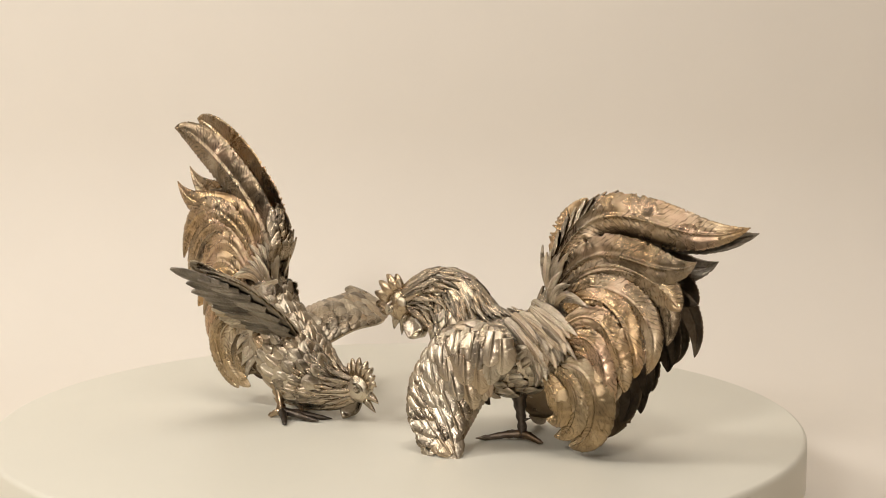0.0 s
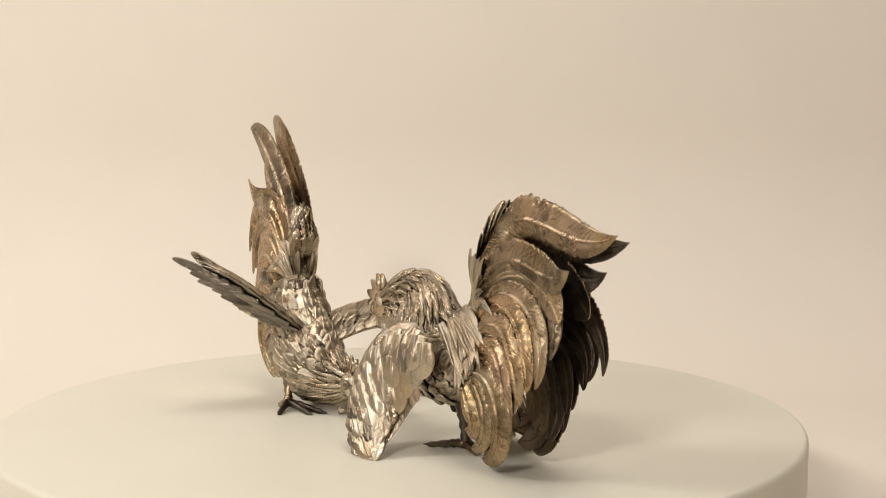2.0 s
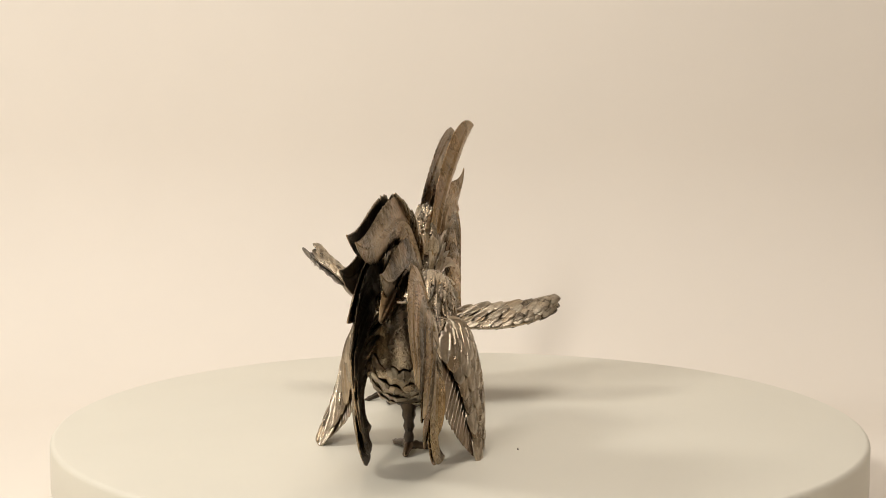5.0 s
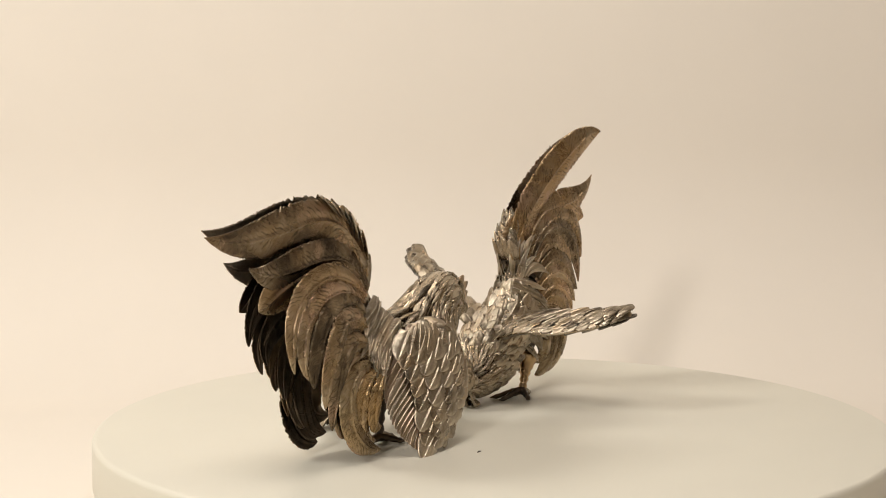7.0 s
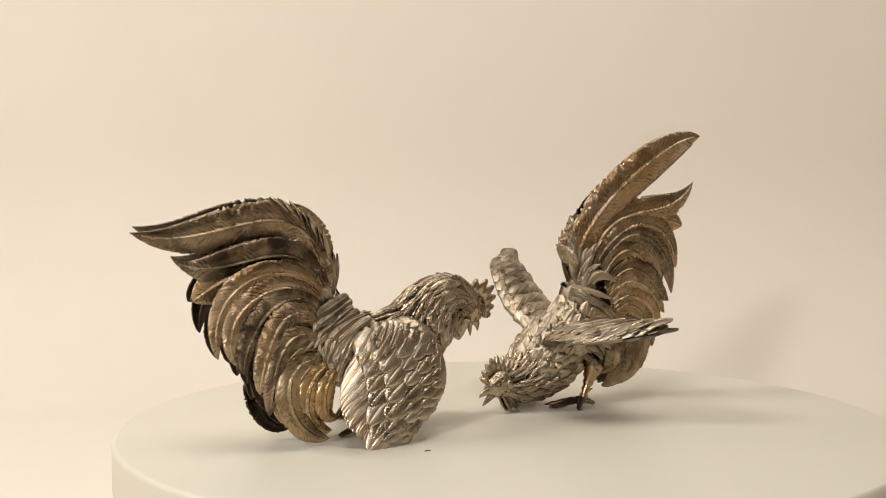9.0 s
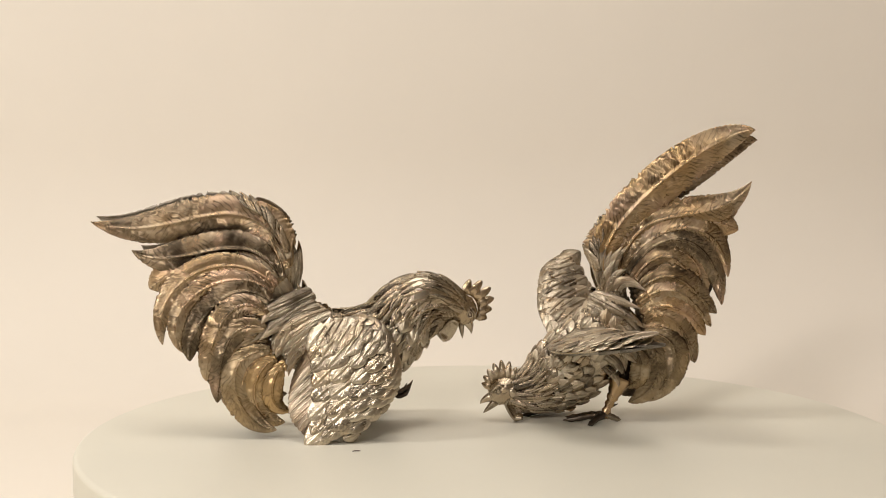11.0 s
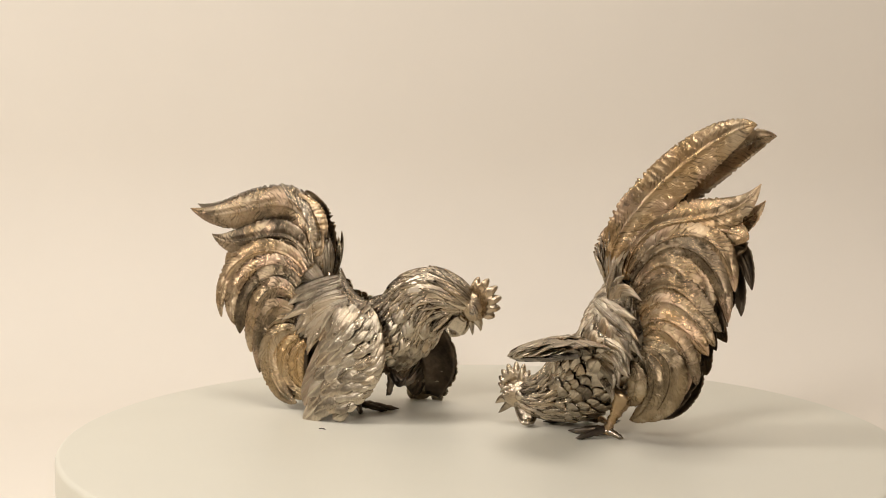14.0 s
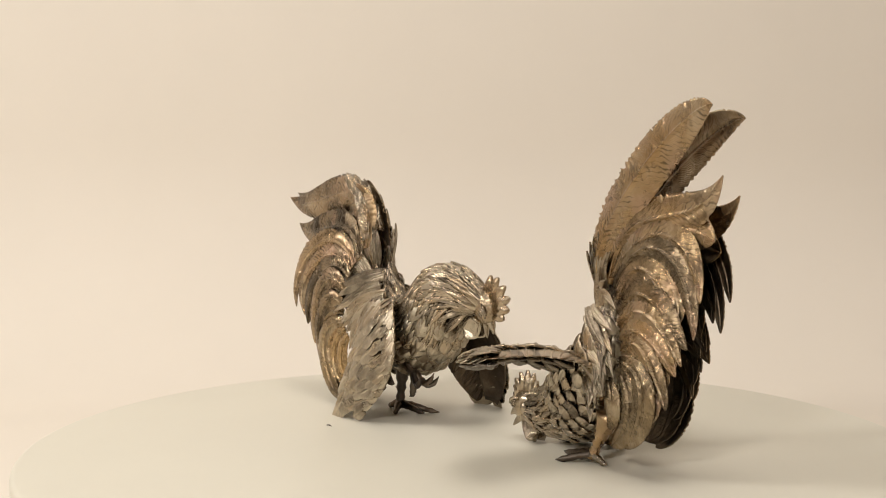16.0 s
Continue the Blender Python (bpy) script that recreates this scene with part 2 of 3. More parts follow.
def tube(points, radii, ring=10, cap=True, flat=1.0, up=(0, 0, 1)):
    """A lofted limb through points with a radius at each."""
    bm = bmesh.new()
    rings = []
    n = len(points)
    for i, (p, r) in enumerate(zip(points, radii)):
        d = (Vector(points[min(i + 1, n - 1)]) - Vector(points[max(i - 1, 0)])).normalized()
        u = Vector(up)
        s = d.cross(u) if abs(d.dot(u)) < 0.95 else d.cross(Vector((0, 1, 0)))
        s.normalize()
        u = s.cross(d)
        rings.append([bm.verts.new(Vector(p) + s * r * flat * math.cos(a) + u * r * math.sin(a)) for a in (2 * math.pi * k / ring for k in range(ring))])
    for a, b in zip(rings, rings[1:]):
        for k in range(ring):
            bm.faces.new((a[k], a[(k + 1) % ring], b[(k + 1) % ring], b[k]))
    if cap:
        bm.faces.new(rings[0][::-1])
        bm.faces.new(rings[-1])
    bmesh.ops.recalc_face_normals(bm, faces=bm.faces)
    return bm


def box(bm, lo, hi):
    vs = [bm.verts.new((x, y, z)) for x in (lo[0], hi[0]) for y in (lo[1], hi[1]) for z in (lo[2], hi[2])]
    for q in ((0, 1, 3, 2), (4, 6, 7, 5), (0, 4, 5, 1), (2, 3, 7, 6), (0, 2, 6, 4), (1, 5, 7, 3)):
        bm.faces.new([vs[i] for i in q])
    return bm


# ---- the studio ----
def structure(name, bm, mat, label, category, smooth=False):
    return tagged(new(name, mesh_of(name, bm, mat, smooth)), label, category, kind="structure")


TABLE_Z = -0.075
ROOM = (-1.9, -2.6, -0.85, 2.1, 1.5, 2.35)


def studio():
    x0, y0, z0, x1, y1, z1 = ROOM
    w = 0.08
    structure("floor", box(bmesh.new(), (x0, y0, z0 - w), (x1, y1, z0)), CARPET, "dull brown studio floor under the table", "floor")
    structure("ceiling", box(bmesh.new(), (x0, y0, z1), (x1, y1, z1 + w)), PLASTER, "plain plastered studio ceiling", "ceiling")
    structure("wall_north", box(bmesh.new(), (x0, y1, z0), (x1, y1 + w, z1)), PLASTER, "plain wall behind the paper backdrop", "wall")
    structure("wall_south", box(bmesh.new(), (x0, y0 - w, z0), (x1, y0, z1)), PLASTER, "plain beige studio wall", "wall")
    structure("wall_west", box(bmesh.new(), (x0 - w, y0, z0), (x0, y1, z1)), PLASTER, "plain beige studio wall", "wall")
    structure("wall_east", box(bmesh.new(), (x1, y0, z0), (x1 + w, y1, z1)), CURTAIN, "brown studio wall", "wall")
    # seamless sheet: flat, coved, then upright
    bm = bmesh.new()
    prof = [(-0.62, TABLE_Z), (0.2, TABLE_Z), (0.42, TABLE_Z)]
    r = 0.3
    prof += [(0.42 + r * math.sin(a), TABLE_Z + r - r * math.cos(a)) for a in (math.pi / 2 * k / 14 for k in range(1, 15))]
    prof += [(0.72, 0.8), (0.72, 1.6)]
    rows = [[bm.verts.new((x, y, z)) for x in (-1.5, -0.5, 0.5, 1.6)] for y, z in prof]
    back = [[bm.verts.new((x, y + 0.002, z - 0.002)) for x in (-1.5, -0.5, 0.5, 1.6)] for y, z in prof]
    for i in range(len(prof) - 1):
        for j in range(3):
            bm.faces.new((rows[i][j], rows[i][j + 1], rows[i + 1][j + 1], rows[i + 1][j]))
            bm.faces.new((back[i + 1][j], back[i + 1][j + 1], back[i][j + 1], back[i][j]))
    structure("backdrop", bm, PAPER, "seamless cream paper sweep behind the turntable", "backdrop", True)
    bm = box(bmesh.new(), (-1.4, -0.62, TABLE_Z - 0.045), (1.5, 0.7, TABLE_Z - 0.004))
    table = tagged(new("table"), "plain wooden studio table under the paper", "table")
    table.location = (0, 0, ROOM[2])
    top = part("tabletop", bm, CARPET, table)
    top.location.z = -ROOM[2]
    for x in (-1.3, 1.4):
        for y in (-0.52, 0.6):
            leg = part("leg", box(bmesh.new(), (x - 0.03, y - 0.03, 0), (x + 0.03, y + 0.03, TABLE_Z - 0.045 - ROOM[2])), CARPET, table)


def ring_profile(bm, prof, segs):
    rings = [[bm.verts.new((r * math.cos(a), r * math.sin(a), z)) for a in (2 * math.pi * k / segs for k in range(segs))] for r, z in prof]
    for a, b in zip(rings, rings[1:]):
        for k in range(segs):
            bm.faces.new((a[k], a[(k + 1) % segs], b[(k + 1) % segs], b[k]))
    bm.faces.new(rings[0][::-1])
    bm.faces.new(rings[-1])
    bmesh.ops.recalc_face_normals(bm, faces=bm.faces)
    return bm


def turntable():
    thing = tagged(new("turntable"), "round white turntable with a narrow rounded rim", "turntable")
    R, h = DISC_RADIUS, 0.04
    prof = [(R - 0.003, -h), (R - 0.001, -h + 0.001), (R, -h + 0.003), (R, -0.004)]
    prof += [(R - 0.004 + 0.004 * math.cos(a), -0.004 + 0.004 * math.sin(a)) for a in (math.pi / 2 * k / 6 for k in range(1, 7))]
    part("disc", ring_profile(bmesh.new(), prof, 128), BOARD, thing, "white laminate disc", Matrix.Translation(DISC_CENTRE))
    part("base", ring_profile(bmesh.new(), [(0.26, TABLE_Z + 0.001), (0.265, TABLE_Z + 0.004), (0.265, -h - 0.003), (0.26, -h)], 96), BLACK, thing, "black rubber base ring", Matrix.Translation(DISC_CENTRE))
    return thing


def dust_fleck():
    """A stray fibre lying on the disc."""
    ob = new("dust_fleck", mesh_of("dust_fleck", tube([(-0.003, 0, 0.0004), (-0.001, 0.0005, 0.0007), (0.0012, 0.0002, 0.0005), (0.003, -0.0005, 0.0004)], [0.0003, 0.0005, 0.0005, 0.0002], 6), SPECK))
    return tagged(ob, "tiny dark fleck of dust on the white disc", "dust")


# ---- the roosters ----
class Cock:
    """Builds one figurine; x forward, y to its left, z up, metres."""

    def __init__(self, name, label, mid, half, sickle_back, lean=0.0):
        self.thing = tagged(new(name), label, "figurine", "pair of fighting cocks")
        self.mid, self.half, self.sickle_back, self.lean = mid, half, sickle_back, lean
        self.seed = 0

    def shell(self, x, z, side):
        return self.mid(x) + side * self.half(z)

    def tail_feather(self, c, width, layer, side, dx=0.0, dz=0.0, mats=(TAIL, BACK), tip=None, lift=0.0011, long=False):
        """One plate of the tail: a Bezier in the side view, laid on the flank's shell; tip: where its end lies across."""
        self.seed += 1
        out = layer * lift
        if not long:
            odd = random.Random(self.seed * 7 + 3)
            c = [c[0]] + [(p[0] + odd.uniform(-1, 1) * q, p[1] + odd.uniform(-1, 1) * q) for p, q in zip(c[1:], (0.003, 0.003, 0.0032))]
            width *= odd.uniform(0.88, 1.16)
            out += odd.uniform(-0.0004, 0.0012)

        def curve(t):
            x, z = bezier([(*p, 0) for p in c], t)[:2]
            x, z = x + dx * t, z + dz * t
            y = self.shell(x, z, side) + side * out * math.sin(math.pi * min(1, 0.25 + 0.6 * t))
            if tip is not None:
                y += (tip - y) * t**1.5
            return Vector((x, y, z))

        part("tail_feather", blade(curve, (0, side, 0), width * (1.2 if long else 1.42), 34 if long else 26, 8, seed=self.seed, cup=0.2 if long else 0.24, rib=0.0019 if long else 0.0014, blunt=0.56 if long else 0.52, notch=0.10, sharp=0.85 if long else 0.68, barb=0.005 if long else 0.1 / 24, depth=0.00038 if long else 0.00033), list(mats), self.thing)

    def tail(self, plates, tips, fit):
        """All plates of both flanks, with a shorter plate tucked in under every second gap."""
        for side in (1, -1):
            for i, (*c, w) in enumerate(plates):
                dx, dz = fit(i, side)
                tip = tips.get(i, (None, None))[0 if side > 0 else 1]
                if side > 0 and i < 2:
                    c[1] = (c[1][0] + self.lean, c[1][1])
                # inner faces take the darker backs, which hold the tail's inner shade
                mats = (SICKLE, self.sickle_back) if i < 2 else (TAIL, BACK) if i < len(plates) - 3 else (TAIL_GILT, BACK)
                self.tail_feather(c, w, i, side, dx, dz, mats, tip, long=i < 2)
                if (i < 2 or i > 5 or i % 2) and i < len(plates) - 2:
                    n = plates[i + 1]
                    m = [tuple(0.5 * (a + b) for a, b in zip(p, q)) for p, q in zip(c, n)]
                    m[3] = tuple(0.8 * a + 0.2 * b for a, b in zip(m[3], m[2]))
                    if i == 0:
                        go = lambda p, q, k: tuple(a + (b - a) * k for a, b in zip(p, q))
                        m = [m[0], go(m[0], m[1], 0.3), go(m[0], m[1], 0.55), go(m[0], m[1], 0.8)]
                        tip = None
                    self.tail_feather(m, w * 0.95, i - 1.2, side, dx, dz, tip=None if tip is None else tip - side * 0.003)

    def loft(self, name, rows, mats, segs=40, ring=26, squash=1.0):
        """rows: x, y, z, radius up, radius across."""
        pts = [catmull(rows, k / segs) for k in range(segs + 1)]
        bm = bmesh.new()
        rings = []
        for k, p in enumerate(pts):
            a, b = pts[max(k - 1, 0)][:3], pts[min(k + 1, segs)][:3]
            d = Vector(b - a).normalized()
            s = Vector((0, 0, 1)).cross(d)
            s = Vector((-d.y, d.x, 0))
            if s.length < 0.2 or s.y < 0.2:
                s = Vector((0, 1, 0))
            s = (s - d * s.dot(d)).normalized()
            u = d.cross(s)
            rings.append([bm.verts.new(Vector(p[:3]) + s * p[4] * math.cos(t) + u * p[3] * math.sin(t)) for t in (2 * math.pi * q / ring for q in range(ring))])
        for a, b in zip(rings, rings[1:]):
            for k in range(ring):
                bm.faces.new((a[k], a[(k + 1) % ring], b[(k + 1) % ring], b[k]))
        bm.faces.new(rings[0])
        bm.faces.new(rings[-1])
        bmesh.ops.recalc_face_normals(bm, faces=bm.faces)
        self.frames = pts
        return part(name, bm, mats, self.thing)


FIVE = lambda *r: [tuple(q) for q in r]

A_SICKLES = [
    ((0.012, 0.124), (0.029, 0.158), (-0.077, 0.242), (-0.108, 0.241), 0.0295),
    ((0.000, 0.124), (-0.013, 0.196), (-0.080, 0.151), (-0.108, 0.199), 0.025),
    ((-0.005, 0.129), (-0.029, 0.168), (-0.085, 0.180), (-0.091, 0.121), 0.017),
    ((-0.007, 0.122), (-0.037, 0.176), (-0.081, 0.150), (-0.082, 0.100), 0.017),
    ((-0.010, 0.115), (-0.032, 0.157), (-0.065, 0.132), (-0.065, 0.094), 0.018),
    ((-0.013, 0.106), (-0.042, 0.141), (-0.058, 0.107), (-0.079, 0.088), 0.016),
]
A_FAN = [
    ((-0.015, 0.098), (-0.039, 0.123), (-0.061, 0.101), (-0.075, 0.079), 0.015),
    ((-0.018, 0.089), (-0.038, 0.110), (-0.057, 0.090), (-0.068, 0.072), 0.014),
    ((-0.020, 0.082), (-0.038, 0.103), (-0.062, 0.067), (-0.061, 0.051), 0.015),
    ((-0.019, 0.075), (-0.060, 0.074), (-0.045, 0.029), (-0.022, 0.016), 0.017),
    ((-0.016, 0.068), (-0.044, 0.061), (-0.031, 0.022), (-0.007, 0.019), 0.015),
    ((-0.009, 0.061), (-0.023, 0.054), (-0.016, 0.032), (-0.002, 0.029), 0.012),
]
B_SICKLES = [
    ((-0.054, 0.139), (-0.082, 0.213), (-0.143, 0.145), (-0.205, 0.169), 0.027),
    ((-0.058, 0.123), (-0.083, 0.177), (-0.137, 0.123), (-0.173, 0.147), 0.025),
    ((-0.062, 0.118), (-0.095, 0.153), (-0.160, 0.129), (-0.149, 0.077), 0.017),
    ((-0.065, 0.114), (-0.094, 0.144), (-0.154, 0.108), (-0.133, 0.067), 0.016),
    ((-0.067, 0.107), (-0.097, 0.135), (-0.135, 0.089), (-0.129, 0.059), 0.015),
]
B_FAN = [
    ((-0.069, 0.097), (-0.101, 0.123), (-0.119, 0.069), (-0.118, 0.047), 0.015),
    ((-0.070, 0.086), (-0.104, 0.102), (-0.106, 0.049), (-0.107, 0.029), 0.014),
    ((-0.067, 0.069), (-0.108, 0.074), (-0.098, 0.007), (-0.065, 0.005), 0.017),
    ((-0.062, 0.064), (-0.088, 0.054), (-0.084, 0.014), (-0.055, 0.012), 0.015),
    ((-0.055, 0.060), (-0.066, 0.051), (-0.074, 0.023), (-0.052, 0.020), 0.012),
]


def covert_mesh(name, ratio, mats, lift, blunt, curl, segs=5, cols=4, notch=0.06, sharp=0.75, size=0.012, cup=0.25, rib=0.045, barb=0.0, depth=0.0):
    """A small feather one unit long along +x, face up; size: its usual length."""
    def curve(t):
        return Vector((t, 0, lift * math.sin(t * math.pi * 0.5) - curl * t * t))
    return mesh_of(name, blade(curve, (0, 0, 1), ratio, segs, cols, thick=0.06, cup=cup, rib=rib, blunt=blunt, notch=notch, root=0.7, sharp=sharp, unit=size, barb=barb, depth=depth), mats)


SCALE = covert_mesh("scale_feather", 0.95, [SMALL, SMALL], 0.3, 0.3, 0.12, sharp=0.5, cup=0.42, rib=0.05, barb=0.139, depth=0.014)
COVERT = covert_mesh("wing_covert", 0.74, [SMALL, SMALL], 0.17, 0.45, 0.07, sharp=0.5, cup=0.3, rib=0.05, barb=0.139, depth=0.014)
UNDER = covert_mesh("under_feather", 0.5, [GREY_SMALL, GREY_SMALL], 0.1, 0.45, 0.06, size=0.02, rib=0.05, barb=0.111, depth=0.012)
BACKING = covert_mesh("back_feather", 0.34, [STRAND, STRAND], 0.06, 0.4, 0.06, 6, size=0.02, cup=0.5, rib=0.02, sharp=0.8)
HACKLE = covert_mesh("hackle_feather", 0.24, [STRAND, STRAND], 0.15, 0.4, 0.12, 7, size=0.025, cup=0.8, rib=0.02, sharp=0.9)


def frame_of(p, along, up, length, width=1.0, height=1.0):
    x = along.normalized()
    z = (up - x * up.dot(x)).normalized()
    y = z.cross(x)
    m = Matrix((x, y, z)).transposed().to_4x4()
    return Matrix.Translation(p) @ m @ Matrix.Diagonal((length, length * width, length * height, 1))


def skin(rows, t, a):
    """Point, outward normal and tailward direction on a lofted body."""
    p, q = catmull(rows, t), catmull(rows, min(1, t + 0.01))
    o = catmull(rows, max(0, t - 0.01))
    d = Vector(q[:3] - o[:3]).normalized()
    s = Vector((0, 1, 0))
    s = (s - d * s.dot(d)).normalized()
    u = d.cross(s)
    c, n = math.cos(a), math.sin(a)
    at = Vector(p[:3]) + s * p[4] * c + u * p[3] * n
    out = (s * c / max(p[4], 1e-4) + u * n / max(p[3], 1e-4)).normalized()
    return at, out, -d


def plumage(c, name, rows, mesh, t0, t1, steps, length, spread, rnd, width=1.0, arc=(0, 360), raised=0.001):
    """Overlapping feathers in staggered rows that follow a body's surface towards the tail."""
    for k in range(steps):
        t = t0 + (t1 - t0) * k / max(1, steps - 1)
        r = catmull(rows, t)
        n = max(5, int(2 * math.pi * (abs(r[3]) + abs(r[4])) / 2 / spread * (arc[1] - arc[0]) / 360))
        for i in range(n):
            a = radians(arc[0] + (arc[1] - arc[0]) * (i + 0.5 * (k % 2) + rnd.uniform(-0.2, 0.2)) / n)
            p, out, back = skin(rows, t + rnd.uniform(-0.006, 0.006), a)
            s = length * rnd.uniform(0.85, 1.15)
            lean = rnd.uniform(-0.14, 0.14)
            tail, q = t, p + back * s
            while tail > 0.01:
                tail -= 0.01
                q, o, _ = skin(rows, tail, a + lean)
                if (q - p).length > s:
                    break
            way = q + out * raised - p
            part(name, mesh, None, c.thing, "", frame_of(p - out * 0.0004, way, out, s, width * rnd.uniform(0.85, 1.15)))


def wing(c, lead, trail, side, rnd, quills, bulge, under, sweep=0.34, reach=1.05, flip=1, start=0.42, lining=False, first=0.2, rows=4, fat=0.0):
    """A cast wing: a cupped plate between a leading and a trailing edge, long quills and three rows of coverts."""
    A = lambda u: catmull(lead, min(max(u, 0), 1))
    B = lambda u: catmull(trail, min(max(u, 0), 1))

    def normal(u, v):
        e = 0.02
        du = flat(u + e, v) - flat(u - e, v)
        dv = flat(u, v + e) - flat(u, v - e)
        n = du.cross(dv)
        n = n.normalized() if n.length > 1e-9 else Vector((0, side, 0))
        return n * flip

    def flat(u, v):
        return A(u).lerp(B(u), v) + (A(u) - A(u - 0.05)) * max(0, u - 1) * 20

    def at(u, v):
        return flat(u, v) + normal(min(u, 0.93), min(max(v, 0.1), 0.9)) * bulge * 4 * max(0, v) * max(0, 1.15 - v) * (1 - 0.6 * u)

    bm = bmesh.new()
    nu, nv = 18, 8
    top = [[bm.verts.new(at(0.97 * i / nu, 0.62 * j / nv)) for j in range(nv + 1)] for i in range(nu + 1)]
    low = [[bm.verts.new(at(0.97 * i / nu, 0.62 * j / nv) - normal(min(i / nu, 0.93), 0.5) * (0.0016 + fat * math.sin(math.pi * (j + 0.6) / (nv + 0.6)) * (1 - 0.5 * i / nu))) for j in range(nv + 1)] for i in range(nu + 1)]
    for i in range(nu):
        for j in range(nv):
            f = bm.faces.new((top[i][j], top[i + 1][j], top[i + 1][j + 1], top[i][j + 1]))
            g = bm.faces.new((low[i][j + 1], low[i + 1][j + 1], low[i + 1][j], low[i][j]))
            g.material_index = 1
        bm.faces.new((top[i + 1][0], top[i][0], low[i][0], low[i + 1][0]))
        bm.faces.new((top[i][nv], top[i + 1][nv], low[i + 1][nv], low[i][nv]))
    for j in range(nv):
        bm.faces.new((top[0][j], top[0][j + 1], low[0][j + 1], low[0][j]))
        bm.faces.new((top[nu][j + 1], top[nu][j], low[nu][j], low[nu][j + 1]))
    if flip < 0:
        bmesh.ops.reverse_faces(bm, faces=bm.faces)
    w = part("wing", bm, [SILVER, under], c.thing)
    for k in range(quills):
        u = first + (1 - first) * k / (quills - 1)
        u0 = max(0.0, u - sweep)

        def curve(t, u=u, u0=u0):
            uu, v = u0 + (u - u0) * t, start + (reach - start) * t
            return at(min(uu, 1.0), v) + normal(min(uu, 0.93), 0.5) * (0.0012 + 0.0003 * (k % 2))

        size = (at(u, 1.0) - at(u0, start)).length
        c.seed += 1
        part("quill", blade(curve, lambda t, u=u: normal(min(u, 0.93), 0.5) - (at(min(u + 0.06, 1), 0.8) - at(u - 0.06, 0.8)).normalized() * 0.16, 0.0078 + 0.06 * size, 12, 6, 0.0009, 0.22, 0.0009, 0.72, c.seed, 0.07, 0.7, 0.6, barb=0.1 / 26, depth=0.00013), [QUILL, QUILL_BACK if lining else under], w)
    for v, n, size in ((0.6, 8, 0.0245), (0.42, 8, 0.0235), (0.27, 9, 0.0195), (0.14, 10, 0.0165), (0.06, 12, 0.013))[5 - rows:]:
        for i in range(n):
            u = (i + 0.5) / n * 0.9
            p = at(u, v)
            way = (at(u + sweep * 0.6, v + 0.35) - p).normalized()
            nn = normal(min(u, 0.9), 0.5)
            part("covert", COVERT, None, w, "", frame_of(p + nn * 0.0022, way + nn * 0.015, nn, size * rnd.uniform(0.88, 1.12), rnd.uniform(1.0, 1.25)))
    for i in range(15):
        u = 0.04 + 0.9 * i / 14
        out = (at(u, 0) - at(u, 0.3)).normalized()
        nn = normal(min(u, 0.9), 0.3)
        way = (at(u + 0.08, 0.05) - at(u, 0)).normalized()
        part("covert", COVERT, None, w, "", frame_of(at(u, 0.03) + nn * 0.0012, way, out * 0.5 + nn, 0.0125 * rnd.uniform(0.88, 1.15), 1.15))
    for v, n, size in ((0.34, 9, 0.032), (0.08, 9, 0.026)) if lining else ():
        for i in range(n):
            u = (i + 0.5) / n * 0.9
            p, nn = at(u, v), normal(min(u, 0.9), 0.5)
            part("lining_feather", UNDER, None, w, "", frame_of(p - nn * (0.0026 + fat * 0.8), at(u + sweep * 0.6, v + 0.35) - p, -nn, size * rnd.uniform(0.9, 1.1)))
    return w


def comb(c, head, fwd, up, length, height, spikes, mats, label, start=-0.5, rnd=None):
    """A thick serrated crest along the crown."""
    bm = bmesh.new()
    n = spikes * 8
    side = up.cross(fwd).normalized()
    rows = []
    for i in range(n + 1):
        t = i / n
        a = (t + start) * 2.35
        base = head + (fwd * math.sin(a) + up * math.cos(a)) * length * 0.36
        saw = (1 - abs((t * spikes) % 1 * 2 - 1) ** 1.7) * (0.75 + 0.25 * math.sin(7 * int(min(t, 0.999) * spikes) + 1))
        env = 0.55 + 0.45 * math.sin(math.pi * (0.06 + 0.9 * t))
        tip = base + (fwd * math.sin(a * 0.75) + up * math.cos(a * 0.75)) * height * env * (0.5 + 0.5 * saw)
        lean = side * 0.0012 * math.sin(5 * int(min(t, 0.999) * spikes))
        w, wm, wt = 0.0034, 0.0022, 0.0009
        mid = base.lerp(tip, 0.55)
        rows.append([bm.verts.new(q) for q in (base + side * w, mid + side * wm, tip + side * wt + lean, tip - side * wt + lean, mid - side * wm, base - side * w)])
    for a, b in zip(rows, rows[1:]):
        for j in range(6):
            bm.faces.new((a[j], a[(j + 1) % 6], b[(j + 1) % 6], b[j]))
    bm.faces.new(rows[0][::-1])
    bm.faces.new(rows[-1])
    bmesh.ops.recalc_face_normals(bm, faces=bm.faces)
    return part("comb", bm, mats, c.thing, label)


def ball(bm, centre, r, axes=None, u=14, v=10):
    m = Matrix.Translation(centre) @ (axes.to_4x4() if axes else Matrix.Identity(4)) @ Matrix.Diagonal((*r, 1))
    bmesh.ops.create_uvsphere(bm, u_segments=u, v_segments=v, radius=1, matrix=m)
    return bm


